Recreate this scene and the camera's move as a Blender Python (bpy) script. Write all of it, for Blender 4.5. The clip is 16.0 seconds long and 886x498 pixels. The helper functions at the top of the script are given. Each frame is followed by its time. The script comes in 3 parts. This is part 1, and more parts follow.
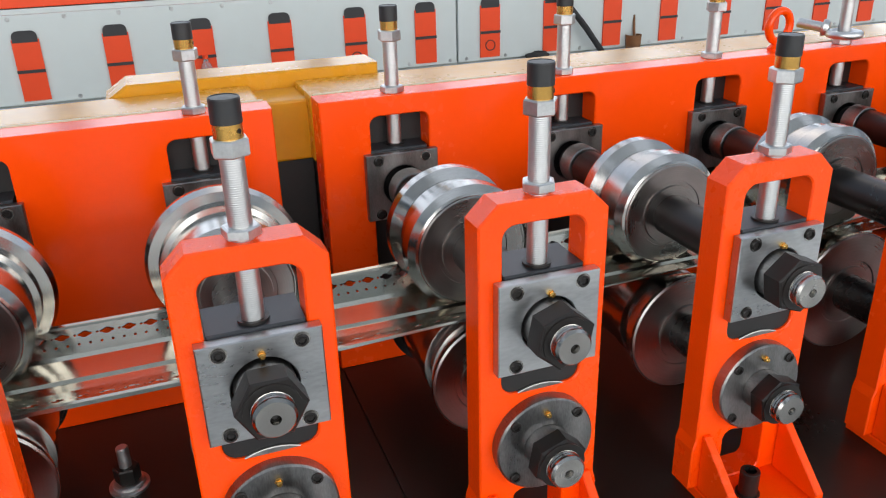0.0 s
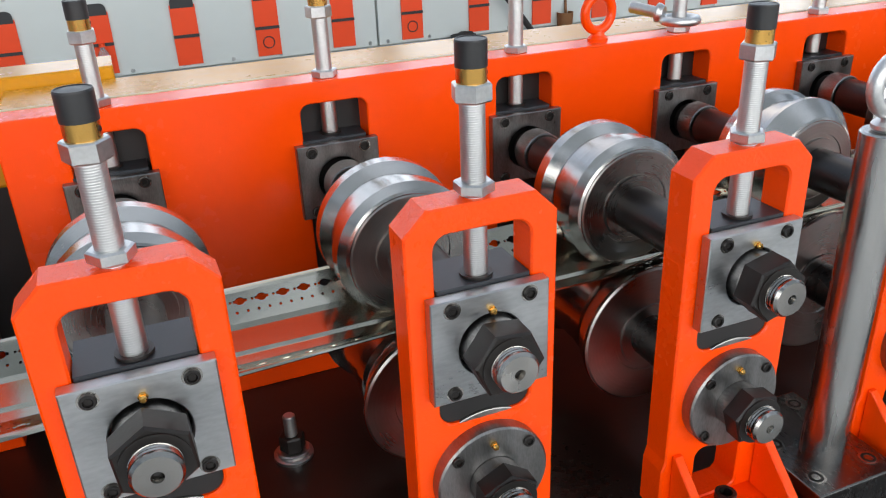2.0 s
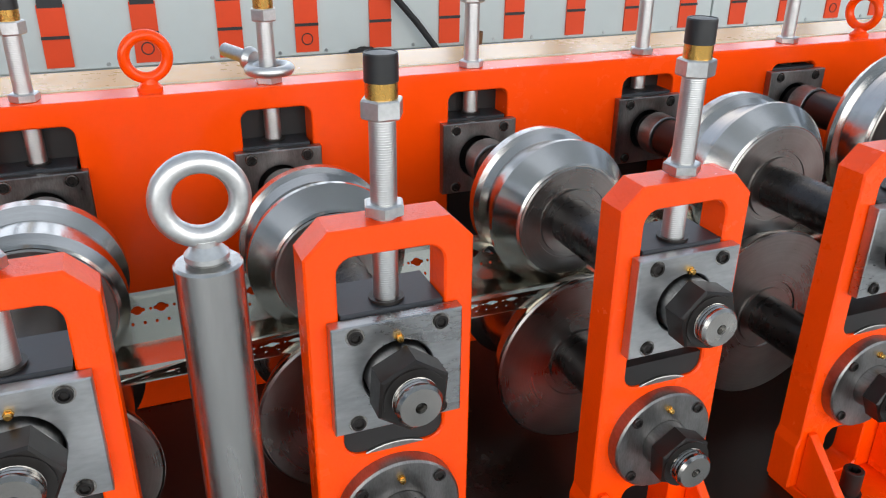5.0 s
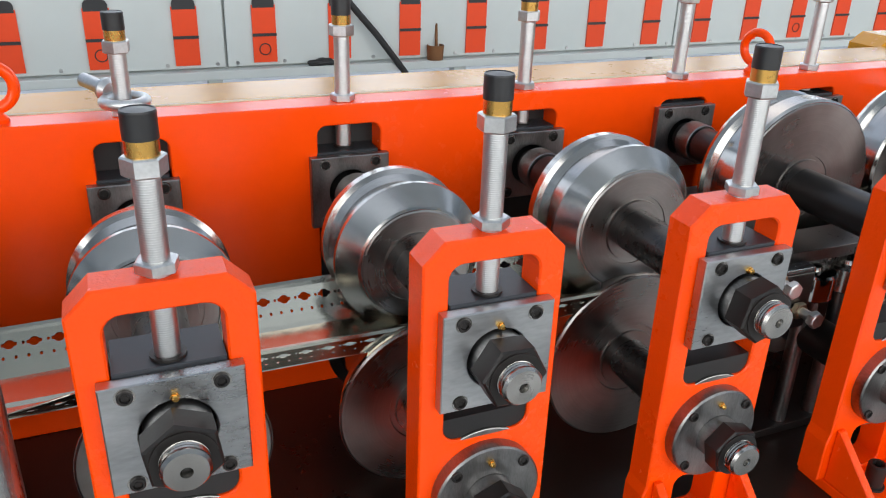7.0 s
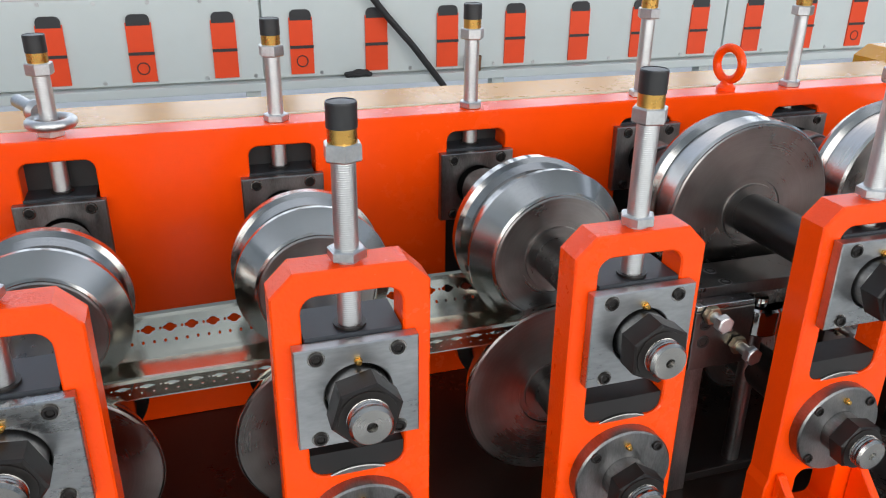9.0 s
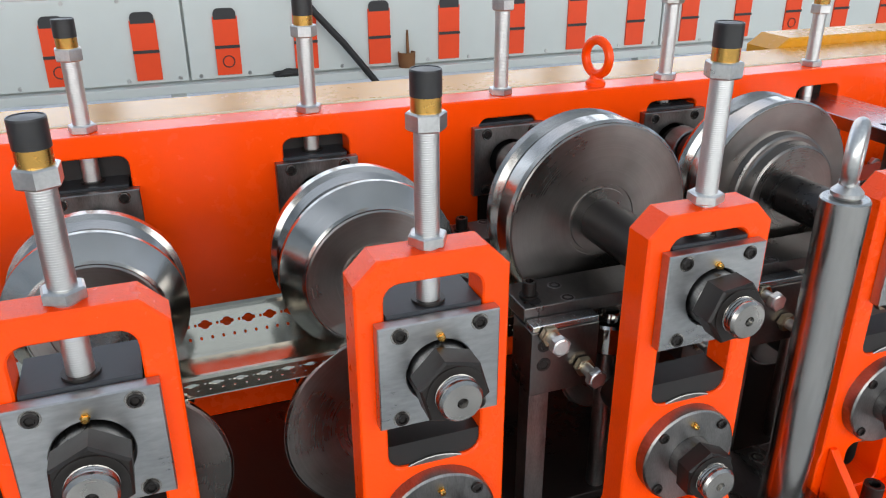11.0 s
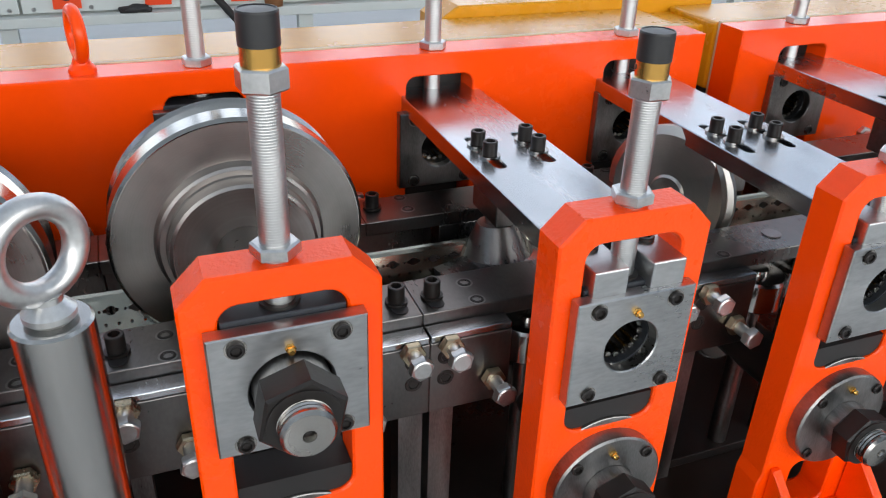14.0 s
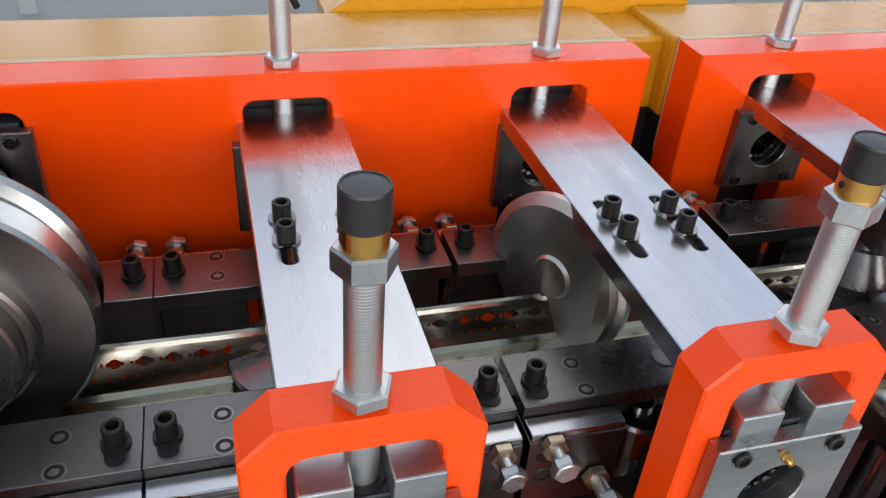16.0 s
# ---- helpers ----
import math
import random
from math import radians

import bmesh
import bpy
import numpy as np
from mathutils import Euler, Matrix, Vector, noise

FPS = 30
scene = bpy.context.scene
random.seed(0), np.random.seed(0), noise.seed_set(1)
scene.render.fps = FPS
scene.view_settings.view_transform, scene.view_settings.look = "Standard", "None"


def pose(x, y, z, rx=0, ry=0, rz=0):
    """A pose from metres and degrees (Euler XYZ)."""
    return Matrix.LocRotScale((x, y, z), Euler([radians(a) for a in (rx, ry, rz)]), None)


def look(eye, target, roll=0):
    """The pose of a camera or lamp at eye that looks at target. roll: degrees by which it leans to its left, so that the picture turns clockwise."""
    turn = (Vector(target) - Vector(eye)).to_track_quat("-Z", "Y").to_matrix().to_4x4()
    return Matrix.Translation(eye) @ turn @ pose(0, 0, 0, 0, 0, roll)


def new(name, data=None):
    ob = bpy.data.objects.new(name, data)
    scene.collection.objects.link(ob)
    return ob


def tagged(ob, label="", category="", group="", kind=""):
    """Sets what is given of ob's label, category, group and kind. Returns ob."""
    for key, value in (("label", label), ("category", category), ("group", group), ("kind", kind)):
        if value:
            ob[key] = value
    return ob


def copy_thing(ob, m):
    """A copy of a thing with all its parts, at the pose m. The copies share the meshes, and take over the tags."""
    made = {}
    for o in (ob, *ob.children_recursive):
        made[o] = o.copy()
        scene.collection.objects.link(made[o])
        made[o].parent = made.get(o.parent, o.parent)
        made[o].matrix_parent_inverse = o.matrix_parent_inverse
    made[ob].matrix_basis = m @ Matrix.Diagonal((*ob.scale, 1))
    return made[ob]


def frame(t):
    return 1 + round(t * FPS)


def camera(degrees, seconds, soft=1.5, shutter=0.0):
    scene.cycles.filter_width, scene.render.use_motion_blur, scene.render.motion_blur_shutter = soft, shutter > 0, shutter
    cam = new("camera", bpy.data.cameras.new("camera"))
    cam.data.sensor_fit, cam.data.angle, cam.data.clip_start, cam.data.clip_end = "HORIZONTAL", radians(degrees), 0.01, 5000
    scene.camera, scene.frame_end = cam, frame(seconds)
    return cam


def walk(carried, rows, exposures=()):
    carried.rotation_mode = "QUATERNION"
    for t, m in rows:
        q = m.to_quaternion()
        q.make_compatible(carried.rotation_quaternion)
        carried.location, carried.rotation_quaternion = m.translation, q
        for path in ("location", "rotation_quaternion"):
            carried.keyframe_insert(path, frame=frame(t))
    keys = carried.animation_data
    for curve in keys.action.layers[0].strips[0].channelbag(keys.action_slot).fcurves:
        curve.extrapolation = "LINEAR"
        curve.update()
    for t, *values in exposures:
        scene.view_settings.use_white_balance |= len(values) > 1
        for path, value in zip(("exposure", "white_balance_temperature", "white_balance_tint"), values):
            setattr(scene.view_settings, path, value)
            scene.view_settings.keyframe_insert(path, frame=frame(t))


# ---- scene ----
cam = camera(57.8, 16.0, soft=1.15)
PATH = [
    (0, (-0.058, -0.668, 1.44), (0.564, 1.054, 0.635), -1.6),
    (0.5, (0.036, -0.668, 1.435), (0.64, 1.055, 0.618), -1.9),
    (1, (0.11, -0.635, 1.424), (0.723, 1.078, 0.595), -2.0),
    (1.5, (0.23, -0.594, 1.421), (0.863, 1.104, 0.576), -2.0),
    (2, (0.332, -0.573, 1.419), (0.992, 1.11, 0.563), -2.4),
    (2.5, (0.431, -0.573, 1.41), (1.101, 1.108, 0.558), -2.6),
    (3, (0.581, -0.602, 1.418), (1.247, 1.089, 0.583), -1.9),
    (3.5, (0.718, -0.635, 1.421), (1.386, 1.061, 0.598), -1.1),
    (4, (0.804, -0.646, 1.422), (1.477, 1.049, 0.6), -0.5),
    (4.5, (0.884, -0.611, 1.415), (1.557, 1.08, 0.587), -0.0),
    (5, (1.013, -0.565, 1.417), (1.693, 1.118, 0.577), 0.6),
    (5.2, (1.048, -0.551, 1.418), (1.738, 1.124, 0.572), 0.8),
    (7.3, (1.213, -0.605, 1.464), (1.927, 1.074, 0.643), 2.1),
    (7.5, (1.239, -0.608, 1.469), (1.934, 1.079, 0.649), 1.9),
    (8, (1.302, -0.619, 1.47), (1.937, 1.095, 0.658), 1.5),
    (8.2, (1.323, -0.621, 1.471), (1.935, 1.101, 0.66), 1.4),
    (10.3, (1.463, -0.647, 1.459), (2.015, 1.096, 0.649), 0.5),
    (10.5, (1.488, -0.641, 1.461), (2.061, 1.094, 0.648), 0.2),
    (11, (1.582, -0.594, 1.453), (2.22, 1.115, 0.633), -0.1),
    (11.5, (1.73, -0.542, 1.458), (2.41, 1.141, 0.619), -0.2),
    (12, (1.828, -0.51, 1.455), (2.515, 1.16, 0.596), -0.5),
    (12.5, (1.956, -0.508, 1.45), (2.63, 1.158, 0.572), -0.3),
    (13, (2.131, -0.526, 1.458), (2.794, 1.132, 0.557), 0.4),
    (13.5, (2.246, -0.53, 1.458), (2.905, 1.111, 0.525), 1.0),
    (14, (2.323, -0.483, 1.447), (2.979, 1.143, 0.485), 2.0),
    (14.5, (2.407, -0.419, 1.464), (3.053, 1.191, 0.47), 2.7),
    (15, (2.46, -0.373, 1.473), (3.073, 1.223, 0.435), 3.1),
    (15.5, (2.532, -0.328, 1.485), (3.093, 1.251, 0.394), 3.8),
    (16, (2.634, -0.301, 1.502), (3.144, 1.262, 0.363), 4.7),
]
walk(cam, [(t, look(eye, target, roll)) for t, eye, target, roll in PATH])

# ---- light ----
world = bpy.data.worlds.new("sky")
scene.world = world
world.use_nodes = True
wn = world.node_tree.nodes
sky = wn.new("ShaderNodeTexSky")
sky.sky_type, sky.sun_disc = "NISHITA", False
sky.sun_elevation, sky.sun_rotation = radians(50), radians(20)
world.node_tree.links.new(sky.outputs[0], wn["Background"].inputs[0])
wn["Background"].inputs[1].default_value = 0.12
scene.view_settings.exposure = 0.01


def area(name, eye, target, sx, sy, watts, color=(1, 0.97, 0.93)):
    d = bpy.data.lights.new(name, "AREA")
    d.shape, d.size, d.size_y, d.energy, d.color = "RECTANGLE", sx, sy, watts, color
    ob = new(name, d)
    ob.matrix_world = look(eye, target)
    return ob


SKYLIGHTS = ((-6.5, 1.3, 95), (-2.6, 1.3, 95), (1.2, 1.3, 75), (9.3, 8.6, 360))
HALL = (-16.0, 34.0, -9.0, 15.0, 9.0)  # x0, x1, y0, y1, height
for y, wide, watts in SKYLIGHTS:
    area("skylight_lamp", (9, y, 8.95), (9, y, 0), 45, wide - 0.2, watts * 1.6, (0.90, 0.96, 1.0))
area("window_lamp", (9, 15.5, 5.15), (9, 0, 5.0), 47, 7.3, 1700, (0.90, 0.95, 1.0))
area("window_lamp", (3, -8.7, 3.7), (3, 0, 1.2), 30, 4.6, 1900, (1.0, 0.97, 0.93))


# ---- materials ----
def mat(name, color, rough=0.4, metal=0.0, vary=0.12, grain=60.0, bump=0.05, coat=0.0, stretch=(1, 1, 1), dark=0.75, rough_var=0.12, spec=0.5, bscale=None, dist=0.001, turned=False, aniso=0.0):
    m = bpy.data.materials.new(name)
    m.use_nodes = True
    nt, b = m.node_tree, m.node_tree.nodes["Principled BSDF"]
    N, L = nt.nodes.new, nt.links.new
    tc, mp = N("ShaderNodeTexCoord"), N("ShaderNodeMapping")
    mp.inputs["Scale"].default_value = stretch
    L(tc.outputs["Object"], mp.inputs[0])
    info = N("ShaderNodeObjectInfo")
    add = N("ShaderNodeVectorMath")
    L(mp.outputs[0], add.inputs[0])
    L(info.outputs["Random"], add.inputs[1])
    n1, n2 = N("ShaderNodeTexNoise"), N("ShaderNodeTexNoise")
    n1.inputs["Scale"].default_value, n1.inputs["Detail"].default_value = grain * 0.12, 5
    n2.inputs["Scale"].default_value, n2.inputs["Detail"].default_value = grain * 3, 3
    L(add.outputs[0], n1.inputs["Vector"]), L(add.outputs[0], n2.inputs["Vector"])
    if turned:  # fine rings left by the lathe, round the y axis
        flat, size, ring = N("ShaderNodeVectorMath"), N("ShaderNodeVectorMath"), N("ShaderNodeCombineXYZ")
        flat.operation, size.operation = "MULTIPLY", "LENGTH"
        flat.inputs[1].default_value = (1, 0, 1)
        sep = N("ShaderNodeSeparateXYZ")
        L(tc.outputs["Object"], flat.inputs[0]), L(flat.outputs[0], size.inputs[0]), L(tc.outputs["Object"], sep.inputs[0])
        L(size.outputs["Value"], ring.inputs[0]), L(sep.outputs[1], ring.inputs[1])
        L(ring.outputs[0], n2.inputs["Vector"])
        n2.inputs["Scale"].default_value = 420
    mix = N("ShaderNodeMath")
    mix.operation = "MULTIPLY_ADD"
    mix.inputs[1].default_value = 0.14 if turned else 0.35
    if aniso:  # lathe marks stretch the highlights across the rings
        tan = N("ShaderNodeTangent")
        tan.direction_type, tan.axis = "RADIAL", "Y" if turned else "Z"
        L(tan.outputs[0], b.inputs["Tangent"])
        b.inputs["Anisotropic"].default_value = aniso
    L(n2.outputs[0], mix.inputs[0]), L(n1.outputs[0], mix.inputs[2])
    ramp = N("ShaderNodeValToRGB")
    ramp.color_ramp.elements[0].position, ramp.color_ramp.elements[1].position = 0.4, 0.95
    c = np.array(color)
    ramp.color_ramp.elements[0].color = (*(c * (1 - vary) * (1 if vary < 0.01 else dark ** (vary * 2))), 1)
    ramp.color_ramp.elements[1].color = (*np.minimum(c * (1 + vary), 1), 1)
    L(mix.outputs[0], ramp.inputs[0]), L(ramp.outputs[0], b.inputs["Base Color"])
    rr = N("ShaderNodeMapRange")
    rr.inputs[1].default_value, rr.inputs[2].default_value = 0.35, 0.95
    rr.inputs[3].default_value, rr.inputs[4].default_value = max(rough - rough_var, 0.03), rough + rough_var
    L(mix.outputs[0], rr.inputs[0]), L(rr.outputs[0], b.inputs["Roughness"])
    b.inputs["Metallic"].default_value = metal
    b.inputs["Specular IOR Level"].default_value = spec
    b.inputs["Coat Weight"].default_value, b.inputs["Coat Roughness"].default_value = coat, 0.12
    if bump:
        bp = N("ShaderNodeBump")
        bp.inputs["Strength"].default_value, bp.inputs["Distance"].default_value = bump, dist
        if bscale:
            n3 = N("ShaderNodeTexNoise")
            n3.inputs["Scale"].default_value, n3.inputs["Detail"].default_value = bscale, 2
            L(add.outputs[0], n3.inputs["Vector"]), L(n3.outputs[0], bp.inputs["Height"])
        else:
            L(n2.outputs[0], bp.inputs["Height"])
        L(bp.outputs[0], b.inputs["Normal"])
        if coat:
            L(bp.outputs[0], b.inputs["Coat Normal"])
    return m


def thread_mat(name, color, pitch):
    m = mat(name, color, 0.4, 1.0, 0.1, 80, 0)
    nt, b = m.node_tree, m.node_tree.nodes["Principled BSDF"]
    N, L = nt.nodes.new, nt.links.new
    tc, w, bp = N("ShaderNodeTexCoord"), N("ShaderNodeTexWave"), N("ShaderNodeBump")
    w.bands_direction = "Z"
    w.inputs["Scale"].default_value = 0.314 / pitch
    bp.inputs["Strength"].default_value, bp.inputs["Distance"].default_value = 0.24, 0.0006
    L(tc.outputs["Object"], w.inputs[0]), L(w.outputs[1], bp.inputs["Height"]), L(bp.outputs[0], b.inputs["Normal"])
    return m


CAST = mat("orange_casting_paint", (0.97, 0.068, 0.0005), 0.25, 0, 0.04, 20, 0.55, 0.0, rough_var=0.07, spec=0.34, bscale=260, dist=0.0010)
ORANGE = mat("orange_paint", (0.97, 0.068, 0.0005), 0.23, 0, 0.04, 20, 0.10, 0.0, rough_var=0.07, spec=0.3, bscale=300, dist=0.0008)
YELLOW = mat("yellow_paint", (0.62, 0.27, 0.008), 0.24, 0, 0.08, 20, 0.04, 0.0, spec=0.35, bscale=120, dist=0.0006)
BROWN = mat("dark_brown_paint", (0.013, 0.008, 0.006), 0.33, 0, 0.4, 30, 0.12, 0.1, bscale=60)
GROUND = mat("ground_steel", (0.45, 0.46, 0.465), 0.34, 1.0, 0.26, 60, 0.1, stretch=(0.5, 1, 1.6), rough_var=0.14)
DULL = mat("dull_steel", (0.27, 0.265, 0.26), 0.36, 1.0, 0.45, 60, 0.06, stretch=(4, 1, 1))
POST = mat("turned_post_steel", (0.52, 0.515, 0.50), 0.26, 1.0, 0.22, 30, 0.05, stretch=(1, 1, 0.15), aniso=0.5)
MILLED = mat("milled_steel", (0.50, 0.52, 0.545), 0.24, 1.0, 0.12, 50, 0.008, stretch=(3, 0.5, 1), rough_var=0.08)
ROLL = mat("turned_roll_steel", (0.52, 0.505, 0.48), 0.22, 1.0, 0.2, 60, 0.015, turned=True, aniso=0.5)
FACE = mat("roll_face_steel", (0.36, 0.345, 0.33), 0.34, 1.0, 0.34, 70, 0.012, turned=True, aniso=0.5)
DISC = mat("turned_disc_steel", (0.72, 0.70, 0.66), 0.38, 1.0, 0.2, 60, 0.01, turned=True, aniso=0.5)
BLACK = mat("black_oxide", (0.014, 0.012, 0.011), 0.38, 0.0, 0.3, 60, 0.08, spec=0.35)
BLOCK = mat("blued_block_steel", (0.028, 0.032, 0.038), 0.42, 0.2, 0.3, 40, 0.05)
SHAFT = mat("oiled_black_shaft", (0.018, 0.015, 0.014), 0.33, 0.2, 0.35, 30, 0.05)
OILED = mat("oiled_guide_steel", (0.20, 0.195, 0.19), 0.27, 1.0, 0.25, 40, 0.04, stretch=(3, 1, 1))
GUIDE = mat("ground_guide_steel", (0.165, 0.16, 0.155), 0.31, 1.0, 0.22, 50, 0.015, stretch=(2, 1, 1), rough_var=0.08)
NUT = mat("yellow_zinc", (0.50, 0.43, 0.30), 0.34, 1.0, 0.25, 80, 0.05)
ZINC = mat("zinc_steel", (0.60, 0.605, 0.60), 0.36, 1.0, 0.22, 90, 0.08)
BOLT = mat("bright_bolt_steel", (0.44, 0.425, 0.40), 0.25, 1.0, 0.25, 70, 0.05, turned=True, aniso=0.8)
THREAD = thread_mat("threaded_zinc", (0.58, 0.585, 0.58), 0.0021)
BRASS = mat("brass", (0.66, 0.38, 0.10), 0.25, 1.0, 0.1, 60, 0.03)
PLASTIC = mat("black_plastic", (0.016, 0.016, 0.017), 0.4, 0, 0.2, 60, 0.08)
STRIP = mat("galvanised_strip", (0.42, 0.40, 0.33), 0.15, 1.0, 0.08, 25, 0.015, rough_var=0.06)
# near-black for dark parts and for pieces that stand in for shade
DARK = mat("near_black_fill", (0.012, 0.011, 0.011), 0.5, 0, 0.25, 20, 0.05)
WHITE = mat("white_panel_paint", (0.61, 0.65, 0.63), 0.42, 0, 0.04, 3, 0.03)
TAG = mat("orange_panel_paint", (0.88, 0.065, 0.006), 0.45, 0, 0.06, 6, 0.03)
TAGDARK = mat("dark_slot_paint", (0.03, 0.03, 0.032), 0.5, 0, 0.2, 20, 0.03)
CONCRETE = mat("sealed_concrete", (0.42, 0.43, 0.42), 0.5, 0, 0.12, 4, 0.08)
WALL = mat("hall_wall_paint", (0.50, 0.57, 0.64), 0.7, 0, 0.06, 2, 0.05)
CABLE = mat("rubber_cable", (0.02, 0.02, 0.02), 0.6, 0, 0.2, 40, 0.05)
MUG = mat("rusty_tin", (0.22, 0.10, 0.04), 0.55, 0.4, 0.35, 60, 0.1)
CREAM = mat("cream_filler_line", (0.62, 0.52, 0.34), 0.55, 0, 0.12, 30, 0.05)
PET = mat("clear_bottle_plastic", (0.80, 0.83, 0.85), 0.15, 0, 0.05, 20, 0.02)
PET.node_tree.nodes["Principled BSDF"].inputs["Transmission Weight"].default_value = 0.75

# ---- mesh helpers ----
I4 = Matrix.Identity(4)


def lathe(bm, prof, n=32, m=I4, smooth=True, turn=0.0, ends=True):
    """A turned solid round the y axis: prof is (y, radius) from one end to the other."""
    rings = []
    for y, r in prof:
        if r < 1e-6:
            rings.append([bm.verts.new(m @ Vector((0, y, 0)))])
        else:
            rings.append([bm.verts.new(m @ Vector((r * math.cos(2 * math.pi * k / n + turn), y, r * math.sin(2 * math.pi * k / n + turn)))) for k in range(n)])
    for a, b in zip(rings, rings[1:]):
        for k in range(n):
            q = [a[k % len(a)], a[(k + 1) % n % len(a)], b[(k + 1) % n % len(b)], b[k % len(b)]]
            u = list(dict.fromkeys(q))
            if len(u) > 2:
                bm.faces.new(u).smooth = smooth
    for j in range(1, len(prof) - 1):
        d1, d2 = Vector(prof[j]) - Vector(prof[j - 1]), Vector(prof[j + 1]) - Vector(prof[j])
        if len(rings[j]) > 2 and d1.length > 0 and d2.length > 0 and d1.angle(d2) > 0.25:
            for k in range(n):
                e = bm.edges.get((rings[j][k], rings[j][(k + 1) % n]))
                if e:
                    e.smooth = False
    for r in (rings[0], rings[-1]):
        if len(r) > 2 and ends:
            bm.faces.new(r)
    return bm


UP = Matrix.Rotation(radians(90), 4, "X")  # turns the y axis of lathe() to z


def at(x, y, z, rx=0, ry=0, rz=0):
    return pose(x, y, z, rx, ry, rz)


def upright(bm, prof, x=0, y=0, n=24, turn=0.0, smooth=True):
    return lathe(bm, prof, n, Matrix.Translation((x, y, 0)) @ UP, smooth, turn)


def box(bm, x0, x1, y0, y1, z0, z1, m=I4, bev=0.0):
    b2 = bmesh.new() if bev else bm
    vs = [b2.verts.new(Vector((x, y, z)) if bev else m @ Vector((x, y, z))) for x in (x0, x1) for y in (y0, y1) for z in (z0, z1)]
    for f in ((0, 1, 3, 2), (4, 6, 7, 5), (0, 4, 5, 1), (2, 3, 7, 6), (0, 2, 6, 4), (1, 5, 7, 3)):
        b2.faces.new([vs[k] for k in f])
    if bev:
        bmesh.ops.bevel(b2, geom=b2.edges[:], offset=bev, segments=2, affect="EDGES", profile=0.5)
        b2.verts.index_update()
        mp = [bm.verts.new(m @ v.co) for v in b2.verts]
        for f in b2.faces:
            bm.faces.new([mp[v.index] for v in f.verts])
        b2.free()
    return bm


def inset(lp, b):
    """The loop lp moved by b to its solid side (on its left when it runs anticlockwise)."""
    out, n = [], len(lp)
    for k in range(n):
        p, c, q = Vector(lp[k - 1]), Vector(lp[k]), Vector(lp[(k + 1) % n])
        d1, d2 = (c - p).normalized(), (q - c).normalized()
        n1, n2 = Vector((-d1.y, d1.x)), Vector((-d2.y, d2.x))
        v = n1 + n2
        v = v / max(v.dot(n1), 0.3)
        out.append((c.x + v.x * b, c.y + v.y * b))
    return out


def shape(bm, loops, d0, d1, axis="y", m=I4, bev=0.0):
    """A plate of outline loops[0] with the holes loops[1:], from depth d0 to d1 along an axis, its rims broken by bev."""
    from mathutils.geometry import tessellate_polygon
    to3 = {"y": lambda p, d: Vector((p[0], d, p[1])), "z": lambda p, d: Vector((p[0], p[1], d)), "x": lambda p, d: Vector((d, p[0], p[1]))}[axis]
    turned = []
    for j, lp in enumerate(loops):
        area2 = sum(p[0] * q[1] - q[0] * p[1] for p, q in zip(lp, lp[1:] + lp[:1]))
        turned.append(list(lp) if (area2 > 0) == (j == 0) else list(lp)[::-1])
    cap = [inset(lp, bev) for lp in turned] if bev else turned
    flat = [p for lp in cap for p in lp]
    tris = tessellate_polygon([[Vector((p[0], p[1], 0)) for p in lp] for lp in cap])
    rim = [p for lp in turned for p in lp]
    s = bev if d1 > d0 else -bev
    rows = [[bm.verts.new(m @ to3(p, d)) for p in ps] for ps, d in (((flat, d0), (rim, d0 + s), (rim, d1 - s), (flat, d1)) if bev else ((rim, d0), (rim, d1)))]
    for t in tris:
        for vs, order in ((rows[0], t), (rows[-1], t[::-1])):
            try:
                bm.faces.new([vs[k] for k in order])
            except ValueError:
                pass
    k = 0
    for lp in turned:
        n = len(lp)
        for j in range(n):
            a, b = k + j, k + (j + 1) % n
            for va, vb in zip(rows, rows[1:]):
                bm.faces.new((va[a], va[b], vb[b], vb[a]))
        k += n
    return bm


def rounded(x0, x1, z0, z1, r, n=5, corners=(1, 1, 1, 1)):
    """A rectangle with rounded corners, from the lower left one on."""
    out = []
    for (cx, cz, a0), on in zip(((x0 + r, z0 + r, 180), (x1 - r, z0 + r, 270), (x1 - r, z1 - r, 0), (x0 + r, z1 - r, 90)), corners):
        if on:
            out += [(cx + r * math.cos(radians(a0 + 90 * k / n)), cz + r * math.sin(radians(a0 + 90 * k / n))) for k in range(n + 1)]
        else:
            out.append((x0 if cx == x0 + r else x1, z0 if cz == z0 + r else z1))
    return out


def circle(x, z, r, n=24):
    return [(x + r * math.cos(2 * math.pi * k / n), z + r * math.sin(2 * math.pi * k / n)) for k in range(n)]


def part(name, bm, material, parent=None, label="", m=None):
    bmesh.ops.recalc_face_normals(bm, faces=bm.faces[:])
    for e in bm.edges:
        if len(e.link_faces) == 2 and e.calc_face_angle(0) > 0.6:
            e.smooth = False
    me = bpy.data.meshes.new(name)
    bm.to_mesh(me)
    bm.free()
    me.materials.append(material)
    ob = new(name, me)
    if parent:
        ob.parent = parent
    if m:
        ob.matrix_basis = m
    if label:
        ob["label"] = label
    return ob


def thing(name, m, label, category, group="", kind=""):
    ob = new(name)
    ob.empty_display_size = 0.02
    ob.matrix_basis = m
    return tagged(ob, label, category, group, kind)


def B():
    return bmesh.new()


